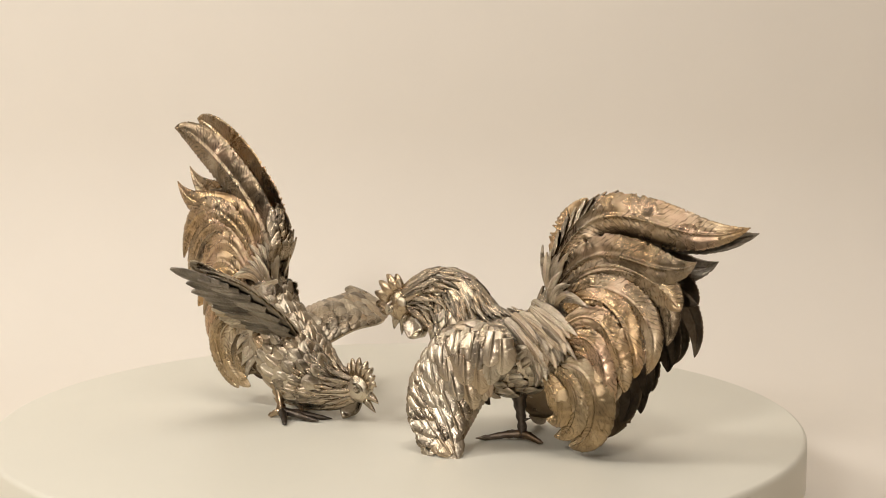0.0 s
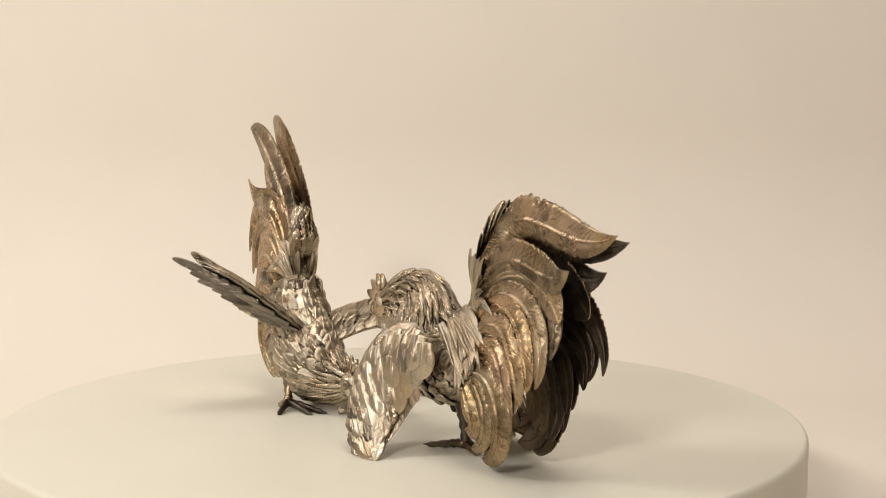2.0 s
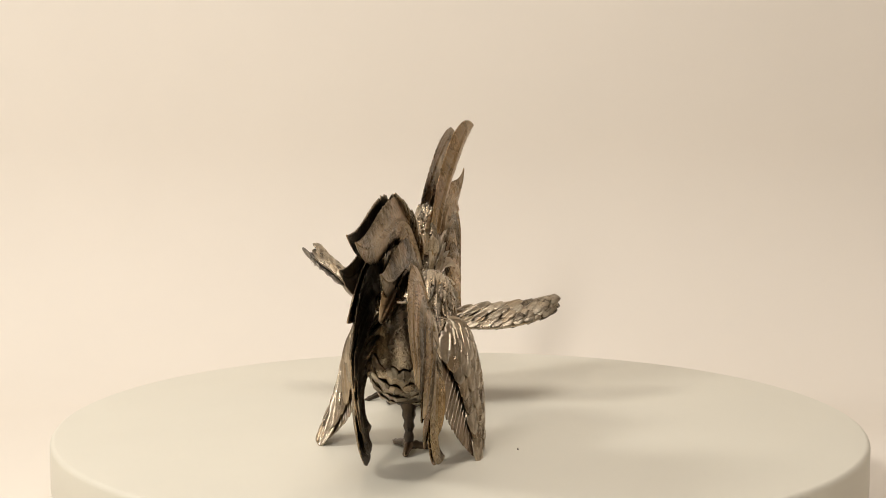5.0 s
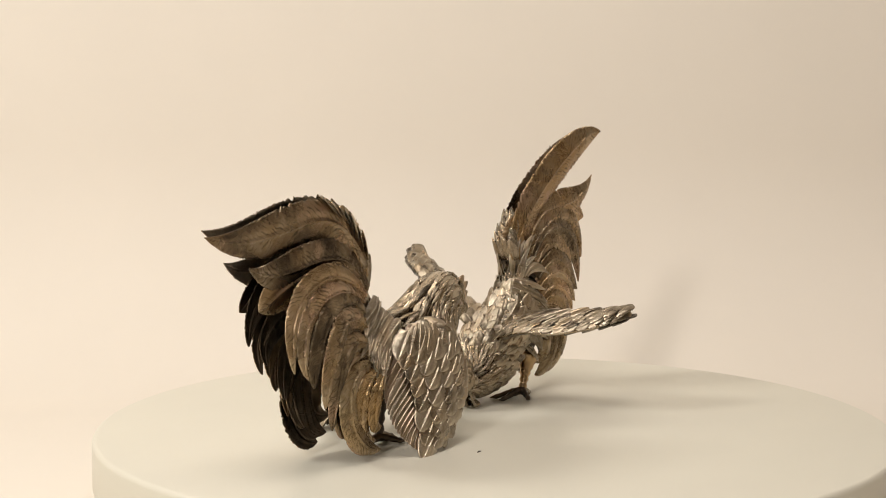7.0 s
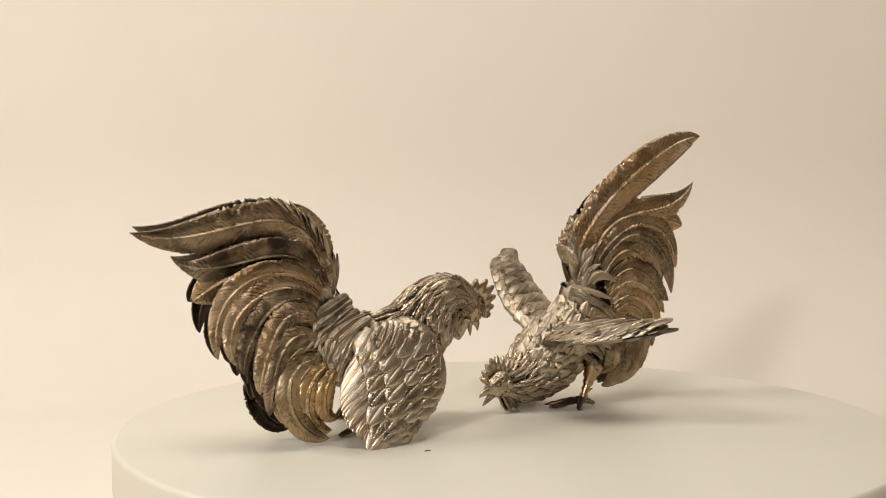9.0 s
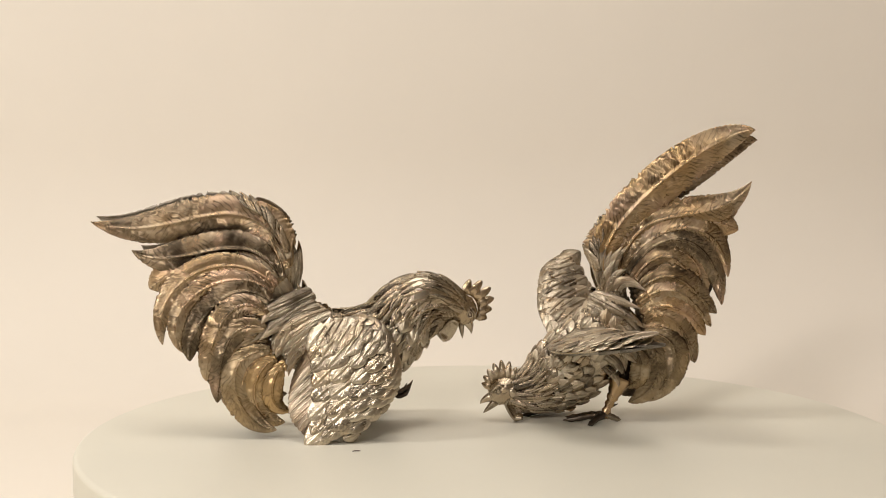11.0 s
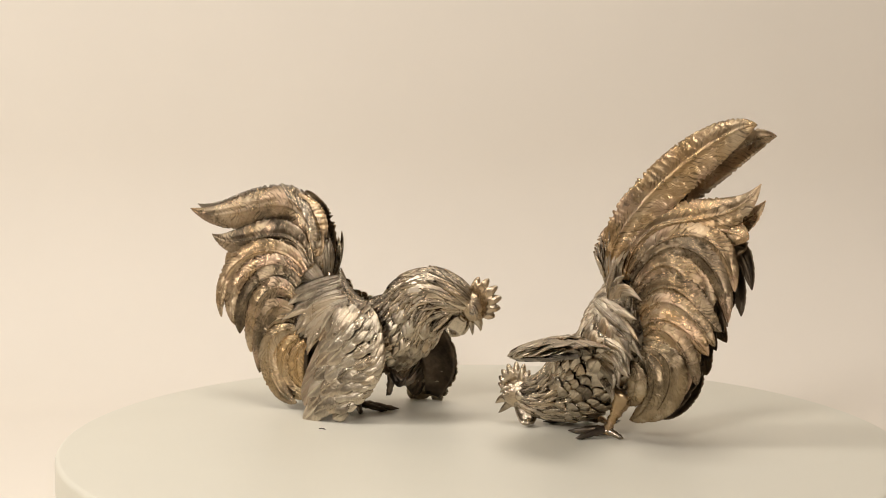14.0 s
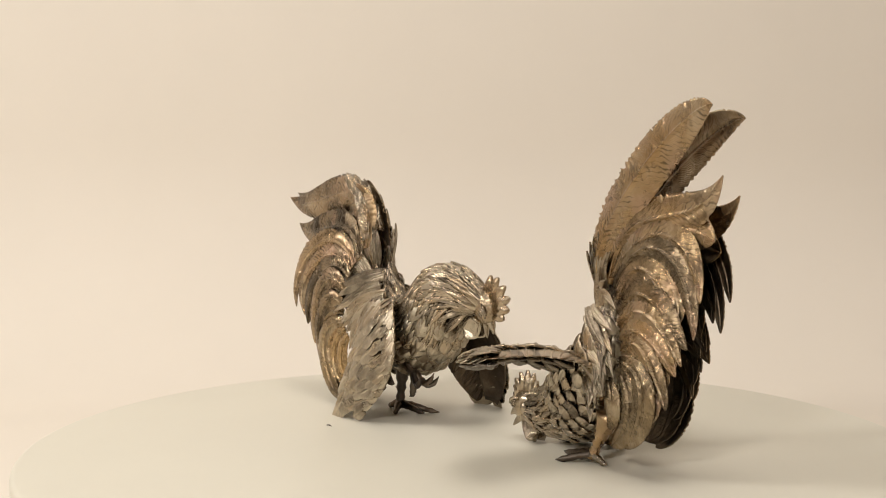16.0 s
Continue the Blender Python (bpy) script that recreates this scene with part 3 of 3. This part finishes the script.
def head_parts(c, centre, fwd, up, beak, comb_spec, gilt):
    """Skull, open beak, crest, eyes, ear lobes and wattles."""
    fwd = Vector(fwd).normalized()
    up = (Vector(up) - fwd * Vector(up).dot(fwd)).normalized()
    side = up.cross(fwd).normalized()
    axes = Matrix((fwd, side, up)).transposed()
    o = Vector(centre)
    skull = ball(bmesh.new(), o, (0.0135, 0.0098, 0.0115), axes, 40, 28)
    for v in skull.verts:
        d = (v.co - o).normalized()
        v.co += d * (0.0009 * noise.noise(v.co * 330) + 0.0006 * noise.noise(v.co * 700))
    part("head", skull, SILVER, c.thing)
    for s, name in ((1, "upper_beak"), (-1, "lower_beak")):
        pts = [o + fwd * (0.008 + beak * t) + up * (s * (0.0018 + 0.0052 * t) - 0.0035 - (0.0062 * t * t if s > 0 else 0.0004 * t)) for t in (0, 0.3, 0.6, 0.85, 1)]
        part(name, tube(pts, [r * (1 if s > 0 else 0.75) for r in (0.005, 0.0042, 0.003, 0.0016, 0.0004)], 10, flat=0.8), SILVER, c.thing)
    comb(c, o, fwd, up, *comb_spec, GILT if gilt else SILVER, "gilded serrated comb" if gilt else "serrated comb")
    for s in (1, -1):
        e = part("eye", ball(bmesh.new(), o + fwd * 0.005 + side * s * 0.0088 + up * 0.0028, (0.002, 0.0013, 0.0017), axes), SILVER, c.thing)
        bm = bmesh.new()
        r = [o + fwd * (0.005 + 0.0028 * math.cos(a)) + side * s * 0.0092 + up * (0.0028 + 0.0022 * math.sin(a)) for a in (2 * math.pi * k / 12 for k in range(12))]
        part("eye_ring", tube(r + [r[0]], [0.0007] * 13, 6, cap=False), SILVER, c.thing)
        part("brow", tube([o + fwd * x + side * s * (0.0086 + 0.0006 * math.sin(x * 300)) + up * z for x, z in ((-0.001, 0.0052), (0.003, 0.0068), (0.007, 0.0064), (0.0105, 0.0042))], [0.0006, 0.0014, 0.0014, 0.0006], 8), SILVER, c.thing)
        part("ear_lobe", ball(bmesh.new(), o - fwd * 0.0055 + side * s * 0.0088 - up * 0.003, (0.0034, 0.0018, 0.0045), axes), SILVER, c.thing)
    return o, fwd, side, up


def wattle(c, top, way, side_way, length, width):
    """A hanging lobe with a rolled rim round a hollow."""
    top, way, side_way = Vector(top), Vector(way).normalized(), Vector(side_way)
    w = (side_way - way * side_way.dot(way)).normalized()
    n = way.cross(w)
    bm = bmesh.new()
    rows = []
    for i in range(21):
        t = i / 20
        half = width / 2 * (0.3 + 0.7 * math.sin(math.pi * min(1, t * 0.62 + 0.1))) * (1 if t < 0.75 else math.sqrt(max(0.01, 1 - ((t - 0.75) / 0.25) ** 2)))
        for_row = []
        for j in range(28):
            a = 2 * math.pi * j / 28
            v = math.cos(a)
            rim = max(abs(v) ** 4, min(1, max(0, t - 0.74) / 0.16), min(1, max(0, 0.2 - t) / 0.15))
            th = 0.0003 + 0.0031 * rim * (1.25 - 0.5 * abs(v) ** 12)
            for_row.append(bm.verts.new(top + way * length * t + w * half * v + n * th * math.sin(a)))
        rows.append(for_row)
    for i, (a, b) in enumerate(zip(rows, rows[1:])):
        for j in range(28):
            bm.faces.new((a[j], a[(j + 1) % 28], b[(j + 1) % 28], b[j]))
    bm.faces.new(rows[0][::-1])
    bm.faces.new(rows[-1])
    bmesh.ops.recalc_face_normals(bm, faces=bm.faces)
    part("wattle", bm, SILVER, c.thing)


def leg(c, hip, ankle, toes, spur=True, gilt=False, thigh=0.008, label="dark bronze leg"):
    """Thigh, scaled shank and toes with claws."""
    hip, ankle = Vector(hip), Vector(ankle)
    n = 12
    pts = [hip.lerp(ankle, k / n) for k in range(n + 1)]
    radii = [thigh * (1 - t) ** 2.2 + 0.0029 + 0.0006 * math.sin(t * 40) + 0.0012 * t**6 for t in (k / n for k in range(n + 1))]
    shank = part("leg", tube(pts, radii, 10, up=(1, 0, 0)), TAIL if gilt else DARK, c.thing, "gilded bronze leg" if gilt else label)
    for toe in toes:
        toe = Vector(toe)
        m = 10
        arch = []
        rr = []
        for k in range(m + 1):
            t = k / m
            p = ankle.lerp(toe, t)
            p.z = ankle.z * (1 - t) ** 2 + toe.z * t + 0.0016 + 0.0028 * math.sin(math.pi * t) * (1 - t)
            arch.append(p)
            rr.append((0.0036 - 0.0019 * t) * (1 + 0.14 * math.sin(t * 26)) if t < 0.82 else 0.0017 * (1.02 - t) / 0.2 + 0.0002)
        part("toe", tube(arch, rr, 8), GILT if gilt and toe == Vector(toes[-1]) else DARK, shank)
    if spur:
        p = hip.lerp(ankle, 0.72)
        part("spur", tube([p, p + Vector((-0.004, 0, 0.0005)), p + Vector((-0.008, 0, 0.002))], [0.0018, 0.0012, 0.0002], 8), DARK, shank)


def plume(c, name, p0, p1, p2, width, up, mats):
    c.seed += 1
    a, b, d = Vector(p0), Vector(p1), Vector(p2)
    curve = lambda t: a * (1 - t) ** 2 + b * 2 * t * (1 - t) + d * t * t
    part(name, blade(curve, up, width, 14, 4, 0.001, 0.5, 0.0008, 0.4, c.seed, 0.06, 0.6, 0.8, barb=0.1 / 36, depth=0.00018), list(mats), c.thing)


def saddle(c, rnd, strand, n, layers, width):
    """Long narrow feathers that fall from the rump over the tail's root on both flanks."""
    for side in (1, -1):
        for l in range(layers):
            for k in range(n):
                p0, p1, p2 = (Vector(q) + Vector((rnd.uniform(-1, 1), rnd.uniform(-0.5, 0.5), rnd.uniform(-1, 1))) * 0.0042 for q in strand(k / (n - 1), l, side))
                p2 = p1 + (p2 - p1) * rnd.uniform(0.6, 1.25)
                plume(c, "saddle_feather", p0, p1, p2, width * rnd.uniform(0.8, 1.2), (0, side, 0.35), (SILVER_BARB, SILVER))


def spine(c, plate, t0, t1, steps, length, rnd):
    """Rows of small pointed feathers that close the tail's fore edge between its two flanks."""
    curve = lambda t: bezier([(*p, 0) for p in plate[:4]], t)
    for k in range(steps):
        t = t0 + (t1 - t0) * k / (steps - 1)
        p, d = curve(t), (curve(t + 0.02) - curve(t - 0.02)).normalized()
        out = Vector((d.y, 0, -d.x))
        along = Vector((d.x, 0, d.y))
        at = Vector((p.x, 0, p.y)) + out * plate[4] * (0.25 + 0.22 * min(1, t * 3))
        wide = c.half(p.y) * (1 - 0.5 * k / steps)
        for v in (-1, -0.33, 0.33, 1):
            q = at + Vector((0, c.mid(p.x) + v * wide, 0)) - out * 0.002 * abs(v)
            part("back_feather", BACKING, None, c.thing, "", frame_of(q, along + out * 0.12, out + Vector((0, 0.6 * v, 0)), length * rnd.uniform(0.85, 1.2), 1.5))


LOW_BODY = FIVE((0.004, -0.011, 0.112, 0.010, 0.010), (0.007, -0.011, 0.1, 0.0147, 0.016), (0.011, -0.012, 0.0785, 0.022, 0.022), (0.027, -0.014, 0.055, 0.029, 0.026), (0.045, -0.015, 0.0393, 0.030, 0.027), (0.061, -0.012, 0.029, 0.024, 0.022),
                (0.075, -0.006, 0.0238, 0.0172, 0.016), (0.087, -0.002, 0.0228, 0.0115, 0.010), (0.0955, 0, 0.026, 0.009, 0.008), (0.1, 0, 0.025, 0.004, 0.004))
HIGH_BODY = FIVE((-0.048, -0.008, 0.115, 0.010, 0.010), (-0.045, -0.008, 0.0923, 0.0184, 0.018), (-0.0355, -0.008, 0.0759, 0.0253, 0.024), (-0.016, -0.008, 0.0646, 0.029, 0.028), (0.008, -0.009, 0.0652, 0.030, 0.029), (0.03, -0.012, 0.0776, 0.0275, 0.026), (0.0394, -0.016, 0.0955, 0.0258, 0.021),
                 (0.0536, -0.018, 0.1078, 0.0200, 0.017), (0.0725, -0.013, 0.1052, 0.0152, 0.013), (0.086, -0.008, 0.0985, 0.010, 0.0095), (0.092, -0.006, 0.094, 0.005, 0.005))


def cock_low():
    rnd = random.Random(11)
    c = Cock("cock_figurine", "tarnished silver cock crouching with lowered head and raised tail", lambda x: -0.011, lambda z: 0.0095, SICKLE)
    c.tail(A_SICKLES + A_FAN, {0: (0.0085, -0.0125), 1: (-0.001, -0.0185)},
           lambda i, side: (0, 0) if side > 0 else ((-0.007, -0.008) if i == 0 else (0.003, -0.0125) if i == 1 else (-0.005, 0) if i < 4 else (0.001, 0) if i < 7 else (0.002, 0)))
    c.loft("body", LOW_BODY, SILVER)
    spine(c, A_SICKLES[0], 0.02, 0.18, 6, 0.022, rnd)
    plumage(c, "breast_feather", LOW_BODY, SCALE, 0.16, 0.6, 9, 0.0135, 0.009, rnd, 1.0)
    plumage(c, "hackle_feather", LOW_BODY, HACKLE, 0.58, 0.89, 8, 0.022, 0.0047, rnd, 1.05, raised=0.0015)
    plumage(c, "back_feather", LOW_BODY, BACKING, 0.06, 0.32, 6, 0.02, 0.005, rnd, 1.3)
    saddle(c, rnd, lambda s, l, side: ((0.020 + 0.012 * s - 0.005 * l, -0.011 + side * (0.009 + 0.006 * s), 0.108 - 0.042 * s - 0.004 * l),
                                       (0.002 + 0.008 * s - 0.006 * l, -0.011 + side * (0.024 + 0.003 * s), 0.104 - 0.042 * s - 0.008 * l),
                                       (-0.024 + 0.018 * s + 0.004 * l, -0.011 + side * (0.0215 + 0.002 * l), 0.088 - 0.038 * s - 0.010 * l)), 8, 3, 0.0082)
    for side in (1, -1):
        for k in range(7):
            s = k / 6
            x, z = 0.016 - 0.012 * s, 0.108 + 0.006 * rnd.random()
            plume(c, "tuft_feather", (x - 0.002, -0.011 + side * 0.009, z - 0.010), (x - 0.002, -0.011 + side * (0.016 + 0.003 * s), z + 0.010), (x - 0.012 - 0.012 * s, -0.011 + side * (0.016 + 0.005 * s), z + 0.022 - 0.026 * s), 0.0072, (0.2, side, 0), (SILVER_BARB, SILVER))
            plume(c, "tuft_feather", (x, -0.011 + side * 0.006, z), (x + 0.007, -0.011 + side * (0.010 + 0.004 * s), z + 0.018), (x + 0.004 - 0.014 * s, -0.011 + side * (0.010 + 0.005 * s), z + 0.033 - 0.012 * s * rnd.random()), 0.0066, (0.5, side, 0), (SILVER_BARB, SILVER))
    o, f, s, u = head_parts(c, (0.0955, 0, 0.0262), (0.93, 0.08, -0.36), (0.36, 0, 0.93), 0.0145, (0.031, 0.0155, 7), False)
    for k in (1, -1):
        wattle(c, o + f * 0.001 + s * k * 0.004 - u * 0.007, -u * 0.95 - f * 0.2, s * 0.4 + f * 0.7, 0.021, 0.011)
    wing(c, [(0.054, 0.0, 0.056), (0.062, 0.03, 0.067), (0.060, 0.068, 0.069), (0.034, 0.096, 0.0745), (-0.0055, 0.1017, 0.0795)],
         [(0.0, 0.006, 0.058), (-0.002, 0.03, 0.07), (-0.004, 0.055, 0.0765), (-0.006, 0.08, 0.0795), (-0.009, 0.1, 0.0805)], 1, rnd, 13, 0.008, GREY_BACK, lining=True, fat=0.003)
    wing(c, [(0.052, -0.022, 0.066), (0.062, -0.05, 0.088), (0.058, -0.082, 0.113), (0.050, -0.100, 0.123), (0.036, -0.107, 0.1255)],
         [(0.006, -0.025, 0.062), (0.006, -0.05, 0.07), (0.006, -0.070, 0.083), (0.014, -0.090, 0.103), (0.030, -0.105, 0.122)], -1, rnd, 13, 0.006, GREY_BACK, lining=True, fat=0.006, flip=-1)
    leg(c, (-0.002, -0.001, 0.036), (0.013, 0.003, 0.004), [(0.0466, 0.0024, 0), (0.0285, 0.0226, 0), (0.043, -0.011, 0), (-0.002, 0.002, 0)], gilt=True)
    leg(c, (0.03, -0.03, 0.036), (0.045, -0.037, 0.004), [(0.081, -0.016, 0), (0.0788, -0.0285, 0), (0.0665, -0.054, 0), (0.032, -0.041, 0)], gilt=True)
    return c


def cock_high():
    rnd = random.Random(12)
    # GREY_BACK: sickle insides toned down for shade, not a duller metal alone
    c = Cock("cock_figurine", "tarnished silver cock on one leg with drooping wings and arched tail", lambda x: -0.010, lambda z: 0.007 + 0.0135 * min(1, max(0, (0.178 - z) / 0.09)) - 0.003 * min(1, max(0, (0.06 - z) / 0.05)), GREY_BACK, -0.011)
    c.tail(B_SICKLES + B_FAN, {0: (0.003, -0.004), 1: (0.014, -0.0135), 7: (None, -0.041)},
           lambda i, side: (0, 0) if side < 0 else (0.005, 0.002) if i == 1 else (0.001, 0.0135) if i == 2 else (0.004, 0.004) if i < 7 else (-0.003, 0.004))
    c.loft("body", HIGH_BODY, SILVER)
    spine(c, B_SICKLES[0], 0.02, 0.24, 7, 0.022, rnd)
    plumage(c, "breast_feather", HIGH_BODY, SCALE, 0.2, 0.5, 8, 0.0135, 0.009, rnd, 1.0, arc=(170, 370), raised=0)
    plumage(c, "breast_feather", HIGH_BODY, SCALE, 0.52, 0.62, 3, 0.0135, 0.009, rnd, 1.0, arc=(160, 380))
    plumage(c, "hackle_feather", HIGH_BODY, HACKLE, 0.58, 0.94, 9, 0.025, 0.0046, rnd, 1.0, raised=0.0018)
    plumage(c, "back_feather", HIGH_BODY, BACKING, 0.06, 0.56, 11, 0.017, 0.0056, rnd, 1.0, arc=(10, 170))
    saddle(c, rnd, lambda s, l, side: ((-0.036 + 0.018 * s - 0.004 * l, -0.009 + side * (0.010 + 0.009 * s), 0.112 - 0.020 * s - 0.006 * l),
                                       (-0.058 + 0.014 * s - 0.003 * l, -0.009 + side * (0.025 + 0.004 * s), 0.110 - 0.028 * s - 0.008 * l),
                                       (-0.080 + 0.026 * s + 0.002 * l, -0.009 + side * (0.0255 + 0.002 * l), 0.092 - 0.030 * s - 0.007 * l)), 8, 3, 0.0098)
    for side in (1, -1):
        for k in range(7):
            s = k / 6
            x, z = -0.046 - 0.012 * s, 0.112 + 0.006 * rnd.random()
            plume(c, "tuft_feather", (x - 0.002, -0.008 + side * 0.010, z - 0.012), (x - 0.004, -0.008 + side * (0.017 + 0.003 * s), z + 0.008), (x - 0.018 - 0.012 * s, -0.008 + side * (0.017 + 0.006 * s), z + 0.018 - 0.024 * s), 0.0072, (0.2, side, 0), (SILVER_BARB, SILVER))
            plume(c, "tuft_feather", (x, -0.008 + side * 0.007, z), (x + 0.006, -0.008 + side * (0.011 + 0.004 * s), z + 0.02), (x + 0.003 - 0.014 * s, -0.008 + side * (0.010 + 0.006 * s), z + 0.035 - 0.012 * s * rnd.random()), 0.0066, (0.5, side, 0), (SILVER_BARB, SILVER))
    o, f, s, u = head_parts(c, (0.0885, -0.007, 0.096), (0.46, 0.03, -0.88), (0.88, 0, 0.46), 0.0135, (0.035, 0.0175, 6), True)
    for k in (1, -1):
        wattle(c, o + f * 0.005 + s * k * 0.004 - u * 0.009, -u * 0.9 + f * 0.4, s * 0.3 + f * 0.8, 0.02, 0.0145)
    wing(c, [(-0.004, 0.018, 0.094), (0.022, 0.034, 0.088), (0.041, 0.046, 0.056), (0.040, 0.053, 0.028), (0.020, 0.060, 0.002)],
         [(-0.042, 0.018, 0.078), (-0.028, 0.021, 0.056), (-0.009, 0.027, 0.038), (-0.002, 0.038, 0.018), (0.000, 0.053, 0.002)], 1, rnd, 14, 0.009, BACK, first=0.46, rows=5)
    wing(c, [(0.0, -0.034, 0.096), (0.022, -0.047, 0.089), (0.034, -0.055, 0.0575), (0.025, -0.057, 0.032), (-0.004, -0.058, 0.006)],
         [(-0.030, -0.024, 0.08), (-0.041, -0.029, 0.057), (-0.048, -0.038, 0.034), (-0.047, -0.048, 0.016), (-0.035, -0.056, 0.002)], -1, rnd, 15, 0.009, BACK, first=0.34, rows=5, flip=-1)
    leg(c, (-0.016, -0.009, 0.05), (-0.021, -0.010, 0.004), [(0.0109, 0.0069, 0), (0.0064, -0.005, 0), (-0.007, -0.0254, 0), (-0.039, -0.009, 0)])
    leg(c, (0.004, -0.026, 0.05), (0.024, -0.027, 0.038), [(0.046, -0.0246, 0.040), (0.043, -0.036, 0.037), (0.042, -0.017, 0.036), (0.020, -0.028, 0.022)], thigh=0.009)
    return c


studio()
table_top = turntable()
LOW, HIGH = cock_low(), cock_high()
dust = dust_fleck()
LOW_PLACE, HIGH_PLACE = pose(-0.1321, 0.0651, 0, 0, 0, -40.21), pose(0.0464, -0.0634, 0, 0, 0, 146.12)


def motions():
    times, angles = zip(*TURN)
    spin = [(k / 2, Matrix.Rotation(radians(float(np.interp(k / 2, times, angles))), 4, "Z")) for k in range(33)]
    walk(table_top, spin)
    walk(dust, [(t, m @ pose(0.0989, 0.0085, 0, 0, 0, 156)) for t, m in spin])
    walk(LOW.thing, [(t, m @ LOW_PLACE) for t, m in spin])
    walk(HIGH.thing, [(t, m @ HIGH_PLACE) for t, m in spin])


motions()
